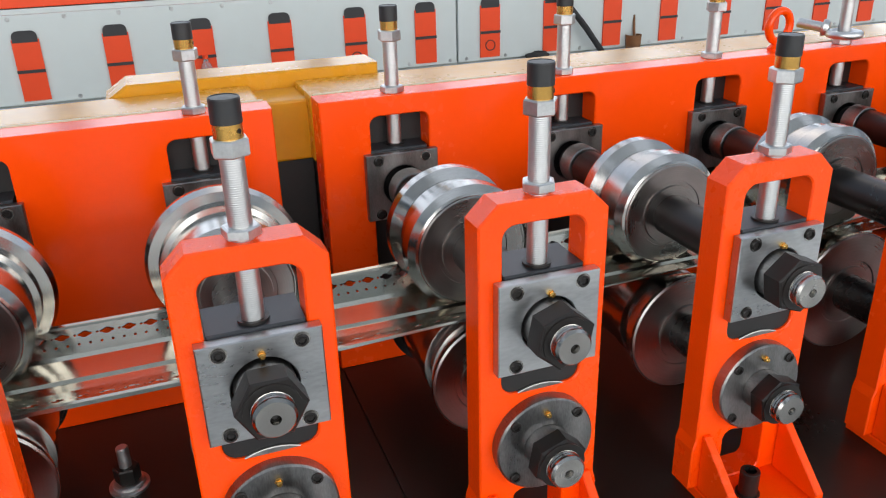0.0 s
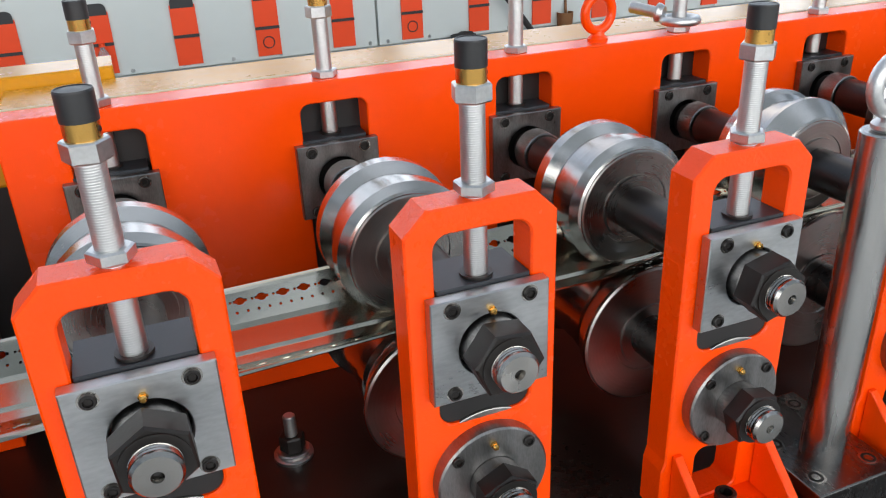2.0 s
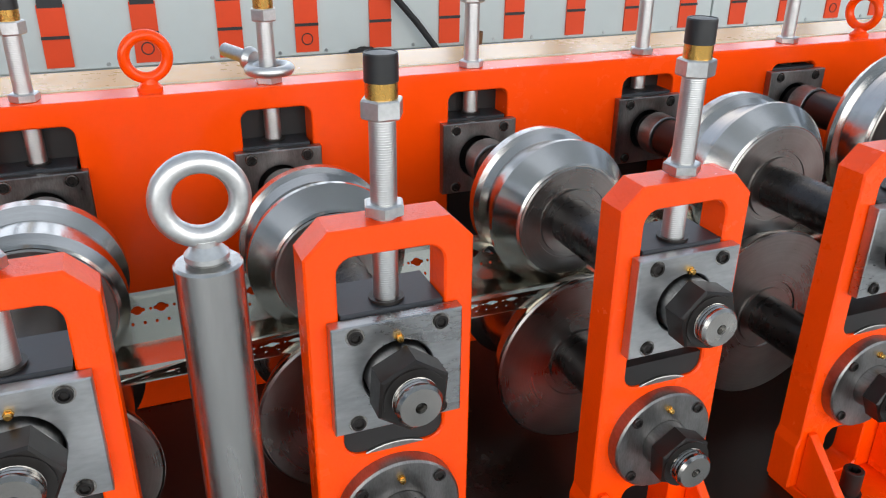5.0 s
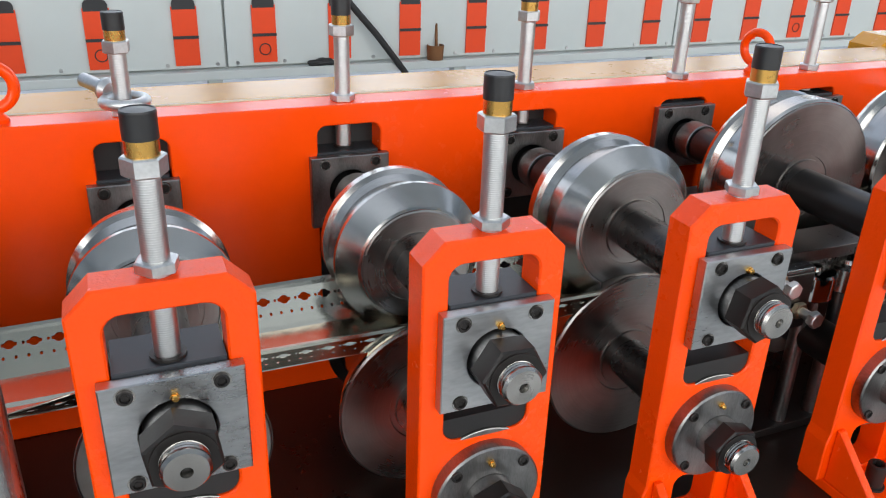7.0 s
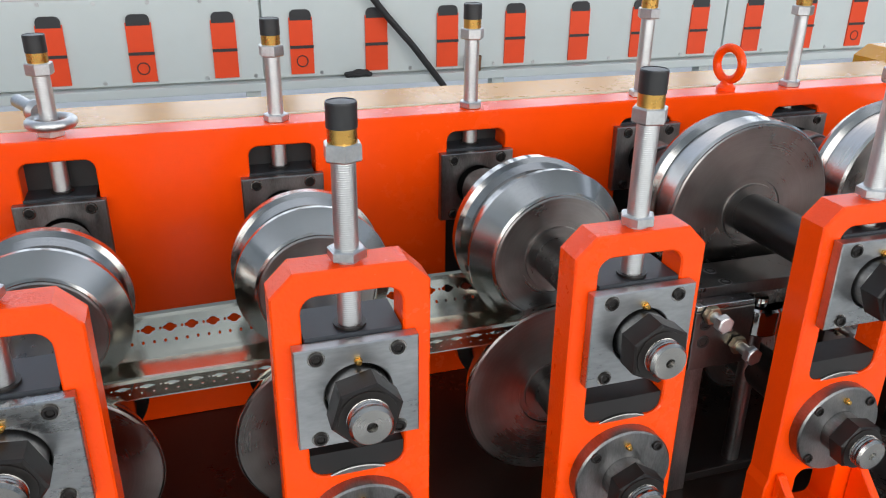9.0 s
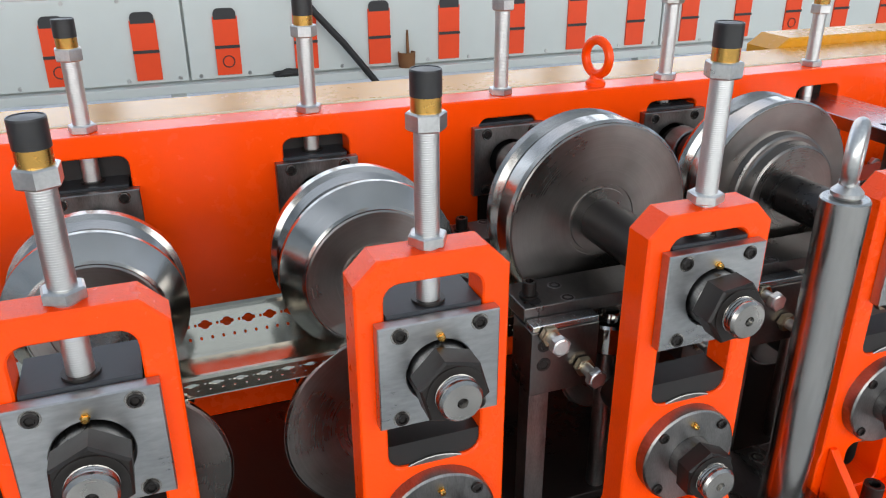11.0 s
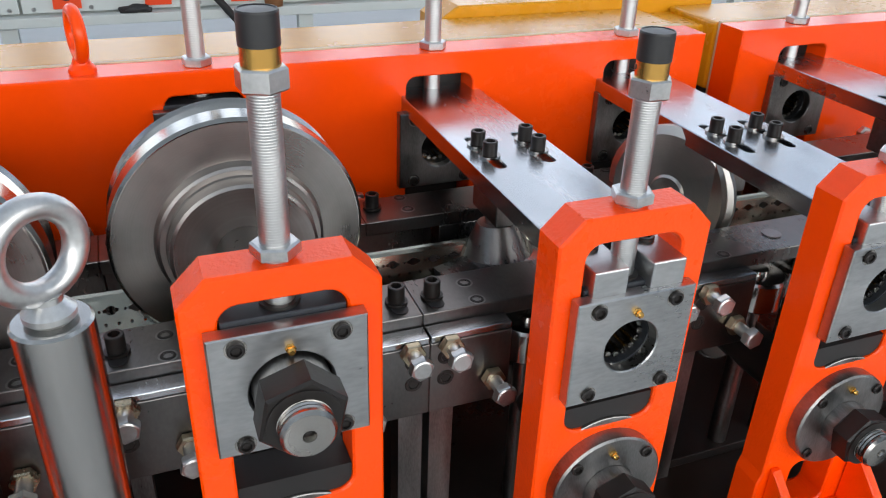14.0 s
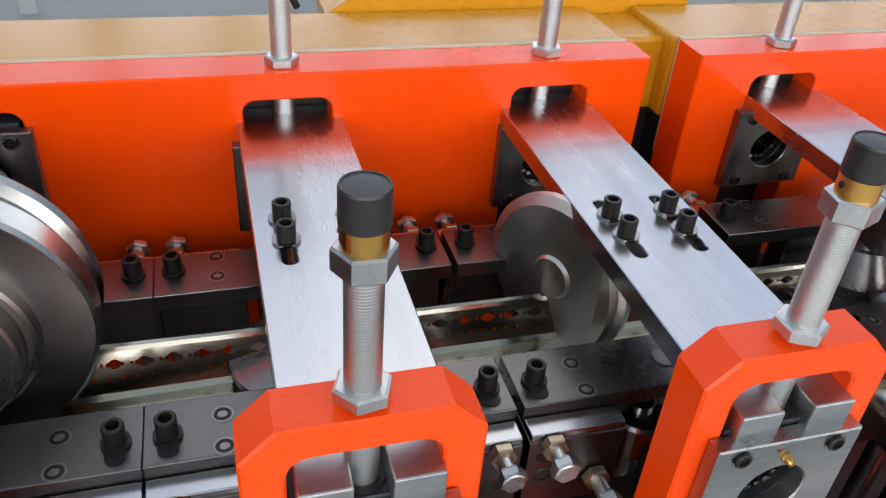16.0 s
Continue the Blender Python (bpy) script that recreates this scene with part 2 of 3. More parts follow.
def socket_screw(parent, m, r=0.0065, h=0.008, name="socket_screw", label="black socket-head screw"):
    """A cap screw whose head stands along -y from its seat at y = 0."""
    bm = B()
    lathe(bm, [(0, r), (-h + 0.0008, r), (-h, r - 0.0008), (-h, r * 0.62)], 20, ends=False)
    lathe(bm, [(-h, r * 0.62), (-h + min(h, r) * 0.7, r * 0.58), (-h + min(h, r) * 0.7, 0)], 6, ends=False)
    ob = part(name, bm, BLACK, parent, label, m=m)
    return ob


def hexagon(bm, y0, y1, r, m=I4, turn=0.0):
    c = min(0.0022, abs(y1 - y0) * 0.2) * (1 if y1 > y0 else -1)
    return lathe(bm, [(y0, r * 0.93), (y0 + c, r), (y1 - c, r), (y1, r * 0.93)], 6, m, False, turn)


PITCH = 0.30


def station(i):
    """Place of a roll stand along the machine; the last section stands 3 cm further on."""
    return PITCH * i + (0.03 if i > 10 else 0.0)


def rear_station(i):
    return station(i) + {9: 0.009, 10: 0.014, 11: 0.006}.get(i, 0.0)


AXIS = [1.018, 1.021, 1.023, 1.023, 1.024, 1.035, 1.047, 1.068, 1.064, 1.033, 1.035, 1.035]
LOW = 0.865
BED = 0.70
TOP = 1.162
FRONT = 0.012   # front face of the stands
DEPTH = 0.038

# ---- the large structure ----
x0, x1, y0, y1, hh = HALL
floor = tagged(part("floor", box(B(), x0, x1, y0, y1, -0.2, 0.0), CONCRETE), "pale sealed concrete factory floor", "floor", kind="structure")


def wall_y(name, y, z0, z1, step=4.0, wide=3.4):
    bm = B()
    loops = [[(x0, 0), (x1, 0), (x1, hh), (x0, hh)]] + [[(x, z0), (x, z1), (x + wide, z1), (x + wide, z0)] for x in np.arange(x0 + 1, x1 - step, step)]
    shape(bm, loops, y, y + 0.2)
    return tagged(part(name, bm, WALL), "pale painted factory wall with a high window band", "wall", kind="structure")


wall_y("wall_north", y1, 1.6, 8.7, 2.3, 1.75)
wall_y("wall_south", y0 - 0.2, 1.4, 6.0)
for nm, xx in (("wall_west", x0 - 0.2), ("wall_east", x1)):
    tagged(part(nm, box(B(), xx, xx + 0.2, y0, y1, 0, hh), WALL), "pale painted factory end wall", "wall", kind="structure")
bm = B()
shape(bm, [[(x0, y0), (x1, y0), (x1, y1), (x0, y1)]] + [[(x0 + 2, y - w / 2), (x0 + 2, y + w / 2), (x1 - 2, y + w / 2), (x1 - 2, y - w / 2)] for y, w, watts in SKYLIGHTS], hh, hh + 0.2, "z")
tagged(part("ceiling", bm, WALL), "pale factory ceiling with long skylight openings", "ceiling", kind="structure")
bed = tagged(part("machine_bed", box(B(), -2.2, 5.2, -0.16, 0.62, BED - 0.03, BED, bev=0.003), BROWN), "dark brown painted steel machine bed plate", "bed", kind="structure")
tagged(part("bed_beam", box(B(), -2.2, 5.2, -0.13, 0.60, 0.0, BED - 0.03), BROWN), "dark brown painted steel beam under the machine bed", "beam", kind="structure")


# ---- rear side of the machine ----
def rear_plate(xa, xb, stations):
    ob = thing("rear_side_plate", at(0, 0, 0), "long thick orange painted steel side plate with bearing windows", "side plate", "rear side plates")
    holes = [rounded(rear_station(i) - 0.048, rear_station(i) + 0.048, 0.80, 1.132, 0.014) for i in stations]
    bm = B()
    shape(bm, [[(xa, BED), (xb, BED), (xb, TOP), (xa, TOP)]] + [h[::-1] for h in holes], 0.505, 0.562, bev=0.002)
    part("plate", bm, ORANGE, ob)
    part("filler_line", box(B(), xa + 0.004, xb - 0.004, 0.5625, 0.5695, 1.0, TOP + 0.001), CREAM, ob, "thin cream line of filler")
    # added dark sheet, its colour stands in for shade inside the windows
    part("back_sheet", box(B(), xa + 0.002, xb - 0.002, 0.548, 0.558, 0.802, 1.13), DARK, ob, "added dark sheet that fills the windows with shade")
    return ob


rear_plate(-2.0, 0.106, range(-6, 1))
rear_plate(0.175, 3.137, range(1, 11))
rear_plate(3.206, 5.0, range(11, 16))


def gear_case(xa, xb, y0c, y1c, ztop, zbot=1.05):
    bm = B()
    box(bm, xa, xb, y0c, y1c, zbot, ztop, bev=0.005)
    ob = part("gear_case_cover", bm, YELLOW)
    # added dark box, puts the shade of the gap below the cover into colour
    part("case_body", box(B(), xa + 0.004, xb - 0.004, y0c + 0.004, y1c - 0.004, BED, zbot), DARK, ob, "added dark box for the shade under the cover")
    return tagged(ob, "glossy yellow painted steel gear case cover behind the orange side plate", "cover", "gear case covers")


gear_case(-2.0, 0.10, 0.571, 0.70, TOP - 0.002)
gear_case(0.175, 3.137, 0.571, 0.70, TOP - 0.002)
gear_case(3.206, 5.0, 0.571, 0.70, TOP - 0.002)
gear_case(0.095, 0.182, 0.60, 0.702, TOP - 0.012, 1.05)
gear_case(3.128, 3.214, 0.60, 0.702, TOP - 0.012, 1.05)


def joint_cover(xa, xb):
    """A raised box over a joint of the gear cases, with a sloping left end."""
    bm = B()
    z0, z1, c = TOP - 0.06, TOP + 0.015, 0.034
    shape(bm, [[(xa, z0), (xb, z0), (xb, z1), (xa + c, z1), (xa, z1 - 0.022)]], 0.703, 0.79, bev=0.003)
    ob = part("joint_cover", bm, YELLOW)
    return tagged(ob, "raised yellow painted sheet cover over a gear case joint", "cover", "joint covers")


joint_cover(-0.125, 0.325)
joint_cover(2.78, 3.30)


# ---- stands, bearing blocks, screws ----
def stand():
    ob = thing("roll_stand", at(0, 0, 0), "orange painted cast roll stand with two windows, bolted to the bed", "stand", "front roll stands")
    c, w, top = 0.022, 0.075, TOP - 0.003
    outline = [(-w, 0.792), (-w, top - c), (-w + c, top), (w - c, top), (w, top - c), (w, 0.792), (w + 0.004, 0.778), (w + 0.004, BED + 0.016), (-w - 0.004, BED + 0.016), (-w - 0.004, 0.778)]
    win = rounded(-0.048, 0.048, 0.932, 1.134, 0.016)
    gap = rounded(-0.032, 0.032, BED + 0.02, 0.795, 0.012)
    bm = B()
    shape(bm, [outline, win[::-1], gap[::-1]], FRONT, FRONT + DEPTH, bev=0.002)
    part("frame", bm, CAST, ob)
    part("foot_plate", box(B(), -0.068, 0.068, -0.072, 0.055, BED, BED + 0.0155, bev=0.002), CAST, ob)
    for s in (-1, 1):
        bm = B()
        a, b = (-0.067, -0.055) if s < 0 else (0.055, 0.067)
        shape(bm, [[(FRONT - 0.001, BED + 0.0165), (FRONT - 0.001, 0.80), (FRONT - 0.006, 0.80), (-0.070, BED + 0.028), (-0.070, BED + 0.0165)]], a, b, "x", bev=0.0015)
        part("gusset", bm, CAST, ob)
    bm = B()
    upright(bm, [(BED + 0.0155, 0.0155), (BED + 0.019, 0.0155)], -0.012, -0.022)
    part("washer", bm, BLACK, ob)
    socket_screw(ob, at(-0.012, -0.022, BED + 0.019, -90), 0.0125, 0.034, "foot_bolt", "black socket-head foot bolt")
    return ob


def lower_flange():
    ob = thing("bearing_flange", at(0, 0, 0), "round ground steel bearing flange with four black screws", "bearing", "lower bearing flanges")
    bm = B()
    lathe(bm, [(FRONT, 0.060), (-0.002, 0.060), (-0.004, 0.058), (-0.004, 0.027), (0.004, 0.026)], 48, at(0, 0, LOW))
    part("flange", bm, DULL, ob)
    for sx in (-1, 1):
        for sz in (-1, 1):
            socket_screw(ob, at(sx * 0.0385, -0.004, LOW + sz * 0.035), 0.0062, 0.003)
    nipple(ob, at(0, -0.004, LOW + 0.043))
    bm = B()
    shape(bm, [rounded(-0.0475, 0.0475, 0.9325, 0.958, 0.015, corners=(1, 1, 0, 0))], FRONT + 0.004, FRONT + 0.041)
    part("housing", bm, DARK, ob, "dark steel bearing housing")
    part("housing_ring", lathe(B(), [(FRONT + 0.001, 0.0715), (FRONT + 0.0015, 0.0725), (FRONT + 0.0035, 0.0725)], 48, at(0, 0, LOW)), DULL, ob, "turned steel housing ring")
    return ob


def nipple(parent, m):
    bm = B()
    hexagon(bm, 0, -0.003, 0.0042)
    lathe(bm, [(-0.003, 0.0027), (-0.006, 0.0032), (-0.0075, 0.002), (-0.0075, 0)], 12)
    return part("grease_nipple", bm, BRASS, parent, "small brass grease nipple", m=m)


def bearing_block(rear=False, shafted=True):
    """Origin on the shaft axis; the cover plate looks along -y."""
    ob = thing("bearing_block", at(0, 0, 0), ("dull steel" if rear else "bright ground steel") + " bearing block plate" + (" round a black roll shaft" if shafted else " with an open needle bearing"), "bearing", "rear bearing blocks" if rear else "front bearing blocks")
    hole = 0.0325 if shafted else 0.027
    bm = B()
    shape(bm, [[(-0.059, -0.054), (0.059, -0.054), (0.059, 0.054), (-0.059, 0.054)], circle(0, 0, hole, 32)[::-1]], -0.003, FRONT - 0.0005, bev=0.0012)
    plate = part("cover_plate", bm, DULL if rear else GROUND, ob)
    bm = B()
    shape(bm, [[(-0.0465, -0.05), (0.0465, -0.05), (0.0465, 0.0575), (-0.0465, 0.0575)], circle(0, 0, hole + 0.001, 32)[::-1]], FRONT, FRONT + (0.05 if rear else 0.060), bev=0.001)
    part("block", bm, BLOCK, ob, "dark blued steel block")
    for sx in (-1, 1):
        for sz in (-1, 1):
            bm = B()
            lathe(bm, [(-0.0032, 0.0085), (-0.0034, 0.0085), (-0.0034, 0.0068)], 20, at(sx * 0.0385, 0, sz * 0.044))
            part("counterbore", bm, BOLT, plate)
            socket_screw(plate, at(sx * 0.0385, -0.0034, sz * 0.044), 0.0066, 0.003)
    if not rear:
        nipple(ob, at(0, -0.003, 0.037))
    if not shafted:
        bm = B()
        lathe(bm, [(0.026, 0.0268), (0.05, 0.0268), (0.05, 0.0254), (0.026, 0.0254), (0.026, 0.0268)], 32, ends=False)
        part("bearing_ring", bm, BRASS, ob, "brass coloured bearing cage")
        for k in range(16):
            a = 2 * math.pi * k / 16
            bm = B()
            lathe(bm, [(0.017, 0), (0.017, 0.0029), (0.018, 0.0034), (0.046, 0.0034), (0.047, 0.0029), (0.047, 0)], 10)
            part("needle_roller", bm, BOLT, ob, m=at(0.0222 * math.cos(a), 0, 0.0222 * math.sin(a)))
        # added dark disc closes the bore, its colour stands in for the shade there
        part("inner_dark", lathe(B(), [(0.055, 0.026), (0.057, 0.026)], 24), DARK, ob, "added dark disc for the shade in the bore")
    return ob


def adjusting_screw(z):
    """Screw of a bearing block whose axis lies at the height z."""
    ob = thing("adjusting_screw", at(0, 0, z), "threaded zinc adjusting screw with a brass collar and black cap", "screw", "adjusting screws")
    t = 0.272
    bm = B()
    upright(bm, [(0.058, 0.0112), (t - 0.035, 0.0112)], n=28)
    part("threaded_rod", bm, THREAD, ob)
    bm = B()
    upright(bm, [(TOP - z, 0.0168), (TOP - z + 0.0012, 0.0185), (TOP - z + 0.009, 0.0185), (TOP - z + 0.0105, 0.0165)], n=6, smooth=False, turn=0.3)
    part("jam_nut", bm, ZINC, ob)
    bm = B()
    upright(bm, [(t - 0.052, 0.0165), (t - 0.0505, 0.018), (t - 0.0375, 0.018), (t - 0.036, 0.0165)], n=6, smooth=False, turn=0.5)
    part("top_nut", bm, ZINC, ob)
    bm = B()
    upright(bm, [(t - 0.036, 0.0132), (t - 0.023, 0.0132)], n=32)
    collar = part("collar", bm, BRASS, ob, "brass collar")
    part("set_screw", lathe(B(), [(-0.0130, 0.0022), (-0.0138, 0.0022), (-0.0138, 0)], 10, at(0, 0, t - 0.029, 0, 0, 40)), BLACK, collar)
    bm = B()
    upright(bm, [(t - 0.023, 0.0138), (t - 0.002, 0.0138), (t - 0.0005, 0.0132), (t - 0.0005, 0.0126), (t - 0.0012, 0.0120), (t, 0.0)], n=32)
    part("cap", bm, PLASTIC, ob, "black plastic cap")
    part("lock_ring", upright(B(), [(0.0578, 0.0155), (0.0605, 0.0155)]), BLACK, ob)
    return ob


st, fl = stand(), lower_flange()
blk, blk_open = bearing_block(), bearing_block(shafted=False)
rblk, rblk_open = bearing_block(True), bearing_block(True, False)
for i in range(-2, 13):
    z = AXIS[min(max(i, 0), 11)]
    x = station(i)
    copy_thing(st, at(x, 0, 0)), copy_thing(fl, at(x, 0, 0))
    copy_thing(blk if i < 9 else blk_open, at(x, 0, z))
    copy_thing(rblk if i < 9 else rblk_open, at(rear_station(i) - 0.003, 0.493, z))
    s = adjusting_screw(z)
    s.matrix_basis = at(x, 0.03, z, 0, 0, 23 * i)
    copy_thing(s, at(rear_station(i) - 0.002, 0.532, z, 0, 0, 40 + 17 * i))
for o in (st, fl, blk, blk_open, rblk, rblk_open):
    for p in (*o.children_recursive, o):
        bpy.data.objects.remove(p)


# ---- roll shafts ----
def roll_shaft(i, upper):
    z = AXIS[max(i, 0)] if upper else LOW
    ob = thing("roll_shaft", at(station(i), 0, z), "turning black steel shaft with " + ("upper" if upper else "lower") + " forming rolls and hexagon nut", "roll shaft", "upper roll shafts" if upper else "lower roll shafts")
    bm = B()
    lathe(bm, [(0.056, 0.0275), (0.060, 0.029), (0.44, 0.029), (0.443, 0.0255), (0.492, 0.0255)], 32)
    part("shaft", bm, SHAFT, ob)
    part("collar", lathe(B(), [(0.443, 0.0315), (0.445, 0.033), (0.474, 0.033), (0.476, 0.0315)], 32), DULL, ob, "dull steel spacer collar")
    bm = B()
    lathe(bm, [(0.05, 0.0265), (0.0, 0.0300 if upper else 0.0265), (-0.014, 0.0300 if upper else 0.0265), (-0.018, 0.026)], 40)
    part("spacer", bm, DULL, ob)
    bm = B()
    hexagon(bm, -0.013 if upper else -0.018, -0.042, 0.0345 if upper else 0.0320, turn=0.35 * i)
    lathe(bm, [(-0.042, 0.0275), (-0.0435, 0.0275)], 32)
    part("hexagon_nut", bm, BLACK, ob, "black oxide hexagon nut")
    bm = B()
    lathe(bm, [(-0.03, 0.0205), (-0.0445, 0.0205), (-0.0448, 0.0198), (-0.0465, 0.0205), (-0.0482, 0.0198), (-0.0499, 0.0205), (-0.0516, 0.0198), (-0.0533, 0.0205), (-0.0555, 0.0205), (-0.0585, 0.018), (-0.059, 0.0052), (-0.054, 0.0034), (-0.044, 0.0030), (-0.044, 0.0)], 40)
    end = part("shaft_end", bm, BOLT, ob, "bright turned shaft end with a centre hole")
    # dark disc caps the hole, the shade of its depth is put in as colour
    part("centre_hole", lathe(B(), [(-0.0530, 0.0031), (-0.0530, 0.0)], 16, ends=False), DARK, end, "dark disc for the shade in the centre hole")
    if upper and i <= 8:
        R = [0.099, 0.087, 0.086, 0.089, 0.091, 0.095, 0.107, 0.129, 0.125][max(i, 0)]
        ahead = [0.03, 0.03, 0.03, 0.03, 0.028, 0.022, 0.038, 0.042, 0.042][max(i, 0)]
        if i < 1:
            prof = [(0.365, 0.04), (0.365, R - 0.006), (0.360, R - 0.001), (0.350, R), (0.338, R - 0.004), (0.336, R - 0.016), (0.322, R - 0.017), (0.320, R - 0.024), (0.300, R - 0.024), (0.299, R - 0.021), (0.276, R - 0.021), (0.275, R - 0.018), (0.252, R - 0.018), (0.243, R - 0.026), (0.241, R - 0.029)]
        elif i < 4:
            prof = [(0.345, 0.04), (0.345, R - 0.006), (0.341, R - 0.001), (0.338, R), (0.322, R), (0.320, R - 0.002), (0.310, R - 0.012), (0.303, R - 0.012), (0.302, R - 0.009), (0.276, R - 0.009), (0.2755, R - 0.004), (0.273, R - 0.002), (0.252, R - 0.002), (0.243, R - 0.010), (0.241, R - 0.013)]
        elif i < 7:
            prof = [(0.345, 0.04), (0.345, R - 0.008), (0.340, R - 0.001), (0.326, R), (0.322, R - 0.006), (0.312, R - 0.012), (0.286, R - 0.012), (0.281, R - 0.005), (0.276, R), (0.270, R), (0.245, R - 0.021), (0.243, R - 0.024)]
        else:
            prof = [(0.345, 0.04), (0.345, R - 0.012), (0.342, R - 0.006), (0.332, R - 0.001), (0.326, R - 0.004), (0.320, R - 0.012), (0.304, R - 0.012), (0.300, R - 0.005), (0.296, R), (0.270, R), (0.266, R - 0.003)]
            if i == 8:
                prof = [(y + 0.024, r) for y, r in prof]
        prof = [(y - ahead, r) for y, r in prof]
        part("forming_roll", lathe(B(), prof + [(prof[-1][0], 0.03)], 72), ROLL, ob, "polished turned steel forming roll")
        yf = prof[-1][0] - 0.0004
        if i == 8:
            f = [(yf, R - 0.004), (yf + 0.006, R - 0.012), (yf + 0.010, R - 0.030), (yf + 0.008, R - 0.040), (yf - 0.010, R - 0.044), (yf - 0.012, R - 0.047), (yf - 0.012, R - 0.052), (yf - 0.015, R - 0.053), (yf - 0.030, R - 0.054), (yf - 0.032, R - 0.057), (yf - 0.032, 0.029)]
        else:
            q = prof[-1][1]
            f = [(yf, q - 0.001), (yf - 0.0015, q - 0.003), (yf - 0.0015, 0.048), (yf + 0.002, 0.047), (yf + 0.002, 0.043), (yf - 0.004, 0.042), (yf - 0.004, 0.029)]
        part("roll_face", lathe(B(), f, 72), FACE, ob, "smoked grey turned roll face")
    if not upper:
        R = [0.080, 0.082, 0.088, 0.096, 0.106, 0.115, 0.126, 0.06, 0.06, 0.05, 0.05][min(max(i, 0), 10)]
        if i < 7:
            e = [0.150, 0.150, 0.150, 0.158, 0.172, 0.172, 0.180][max(i, 0)]
            Q = min(R, 0.086)
            prof = [(0.360, 0.03), (0.360, Q - 0.006), (0.356, Q), (0.335, Q), (0.325, 0.071), (e + 0.075, 0.071), (e + 0.073, 0.074), (e + 0.052, 0.074), (e + 0.050, 0.066), (e + 0.036, 0.066), (e + 0.030, R - 0.010), (e + 0.010, R - 0.002), (e + 0.004, R), (e, R)]
        else:
            prof = [(0.345, 0.03), (0.345, R), (0.19, R)]
        part("forming_roll", lathe(B(), prof + [(prof[-1][0], 0.03)], 72), ROLL, ob, "polished turned steel forming roll")
        yf = prof[-1][0] - 0.0004
        f = [(yf, R - 0.0005), (yf - 0.002, R - 0.003), (yf - 0.002, 0.052), (yf + 0.001, 0.05), (yf + 0.001, 0.044), (yf - 0.003, 0.043), (yf - 0.003, 0.029)] if i < 7 else [(yf, R - 0.002), (yf - 0.002, R - 0.004), (yf - 0.002, 0.03)]
        part("roll_face", lathe(B(), f, 72), FACE, ob, "smoked grey turned roll face")
    return ob


UPPER = [roll_shaft(i, True) for i in range(-1, 9)]
LOWER = [roll_shaft(i, False) for i in range(-1, 12)]


# ---- perforated strip ----
SPEED, HOLE = 0.0388, 0.0257
S0 = 1.320 - SPEED * 8.2


FLAT = ((0.3195, 0.956), (0.3195, 0.964), (0.316, 0.967), (0.311, 0.966), (0.308, 0.964), (0.264, 0.951), (0.258, 0.948), (0.228, 0.948), (0.224, 0.951), (0.206, 0.951), (0.202, 0.948), (0.184, 0.948), (0.180, 0.949), (0.152, 0.953), (0.147, 0.953), (0.145, 0.950))
BENT = ((0.3150, 0.982), (0.3155, 0.989), (0.312, 0.992), (0.307, 0.990), (0.304, 0.986), (0.268, 0.955), (0.263, 0.951), (0.228, 0.950), (0.224, 0.953), (0.206, 0.953), (0.202, 0.950), (0.184, 0.950), (0.180, 0.951), (0.178, 0.973), (0.179, 0.977), (0.183, 0.977))
STEEP = ((0.3035, 0.984), (0.304, 0.990), (0.301, 0.9935), (0.2985, 0.9915), (0.296, 0.988), (0.281, 0.955), (0.276, 0.951)) + BENT[7:]


def strip_profile(s):
    """Cross section from the rear edge to the front edge, as (y, z), at the length s of the strip: nearly flat at the start and bent further on."""
    k, g = min(max((s - 0.05) / 0.60, 0.0), 1.0), min(max((s - 0.72) / 0.25, 0.0), 1.0)
    k = 0.3 * k + 0.7 * g * g * (3 - 2 * g)
    r = min(max((s + 0.10) / 1.2, 0.0), 1.0)
    first = [(ya + (yb - ya) * (r if n < 6 else k), za + (zb - za) * (r if n < 6 else k)) for n, ((ya, za), (yb, zb)) in enumerate(zip(FLAT, BENT))]
    py, pz = first[12]
    for n in (13, 14, 15):  # the front flange turns up about its root
        (fy, fz), (by, bz) = [(q[n][0] - q[12][0], q[n][1] - q[12][1]) for q in (FLAT, BENT)]
        a0, a1 = math.atan2(fz, fy), math.atan2(bz, by)
        ln, a = math.hypot(fy, fz) * (1 - k) + math.hypot(by, bz) * k, a0 + (a1 - a0) * k
        first[n] = (py + ln * math.cos(a), pz + ln * math.sin(a))
    e = min(max((s - 1.4) / 0.6, 0.0), 1.0)
    return [(ya + (yb - ya) * e, za + (zb - za) * e) for (ya, za), (yb, zb) in zip(first, STEEP)]


HOLED = (4, 12)


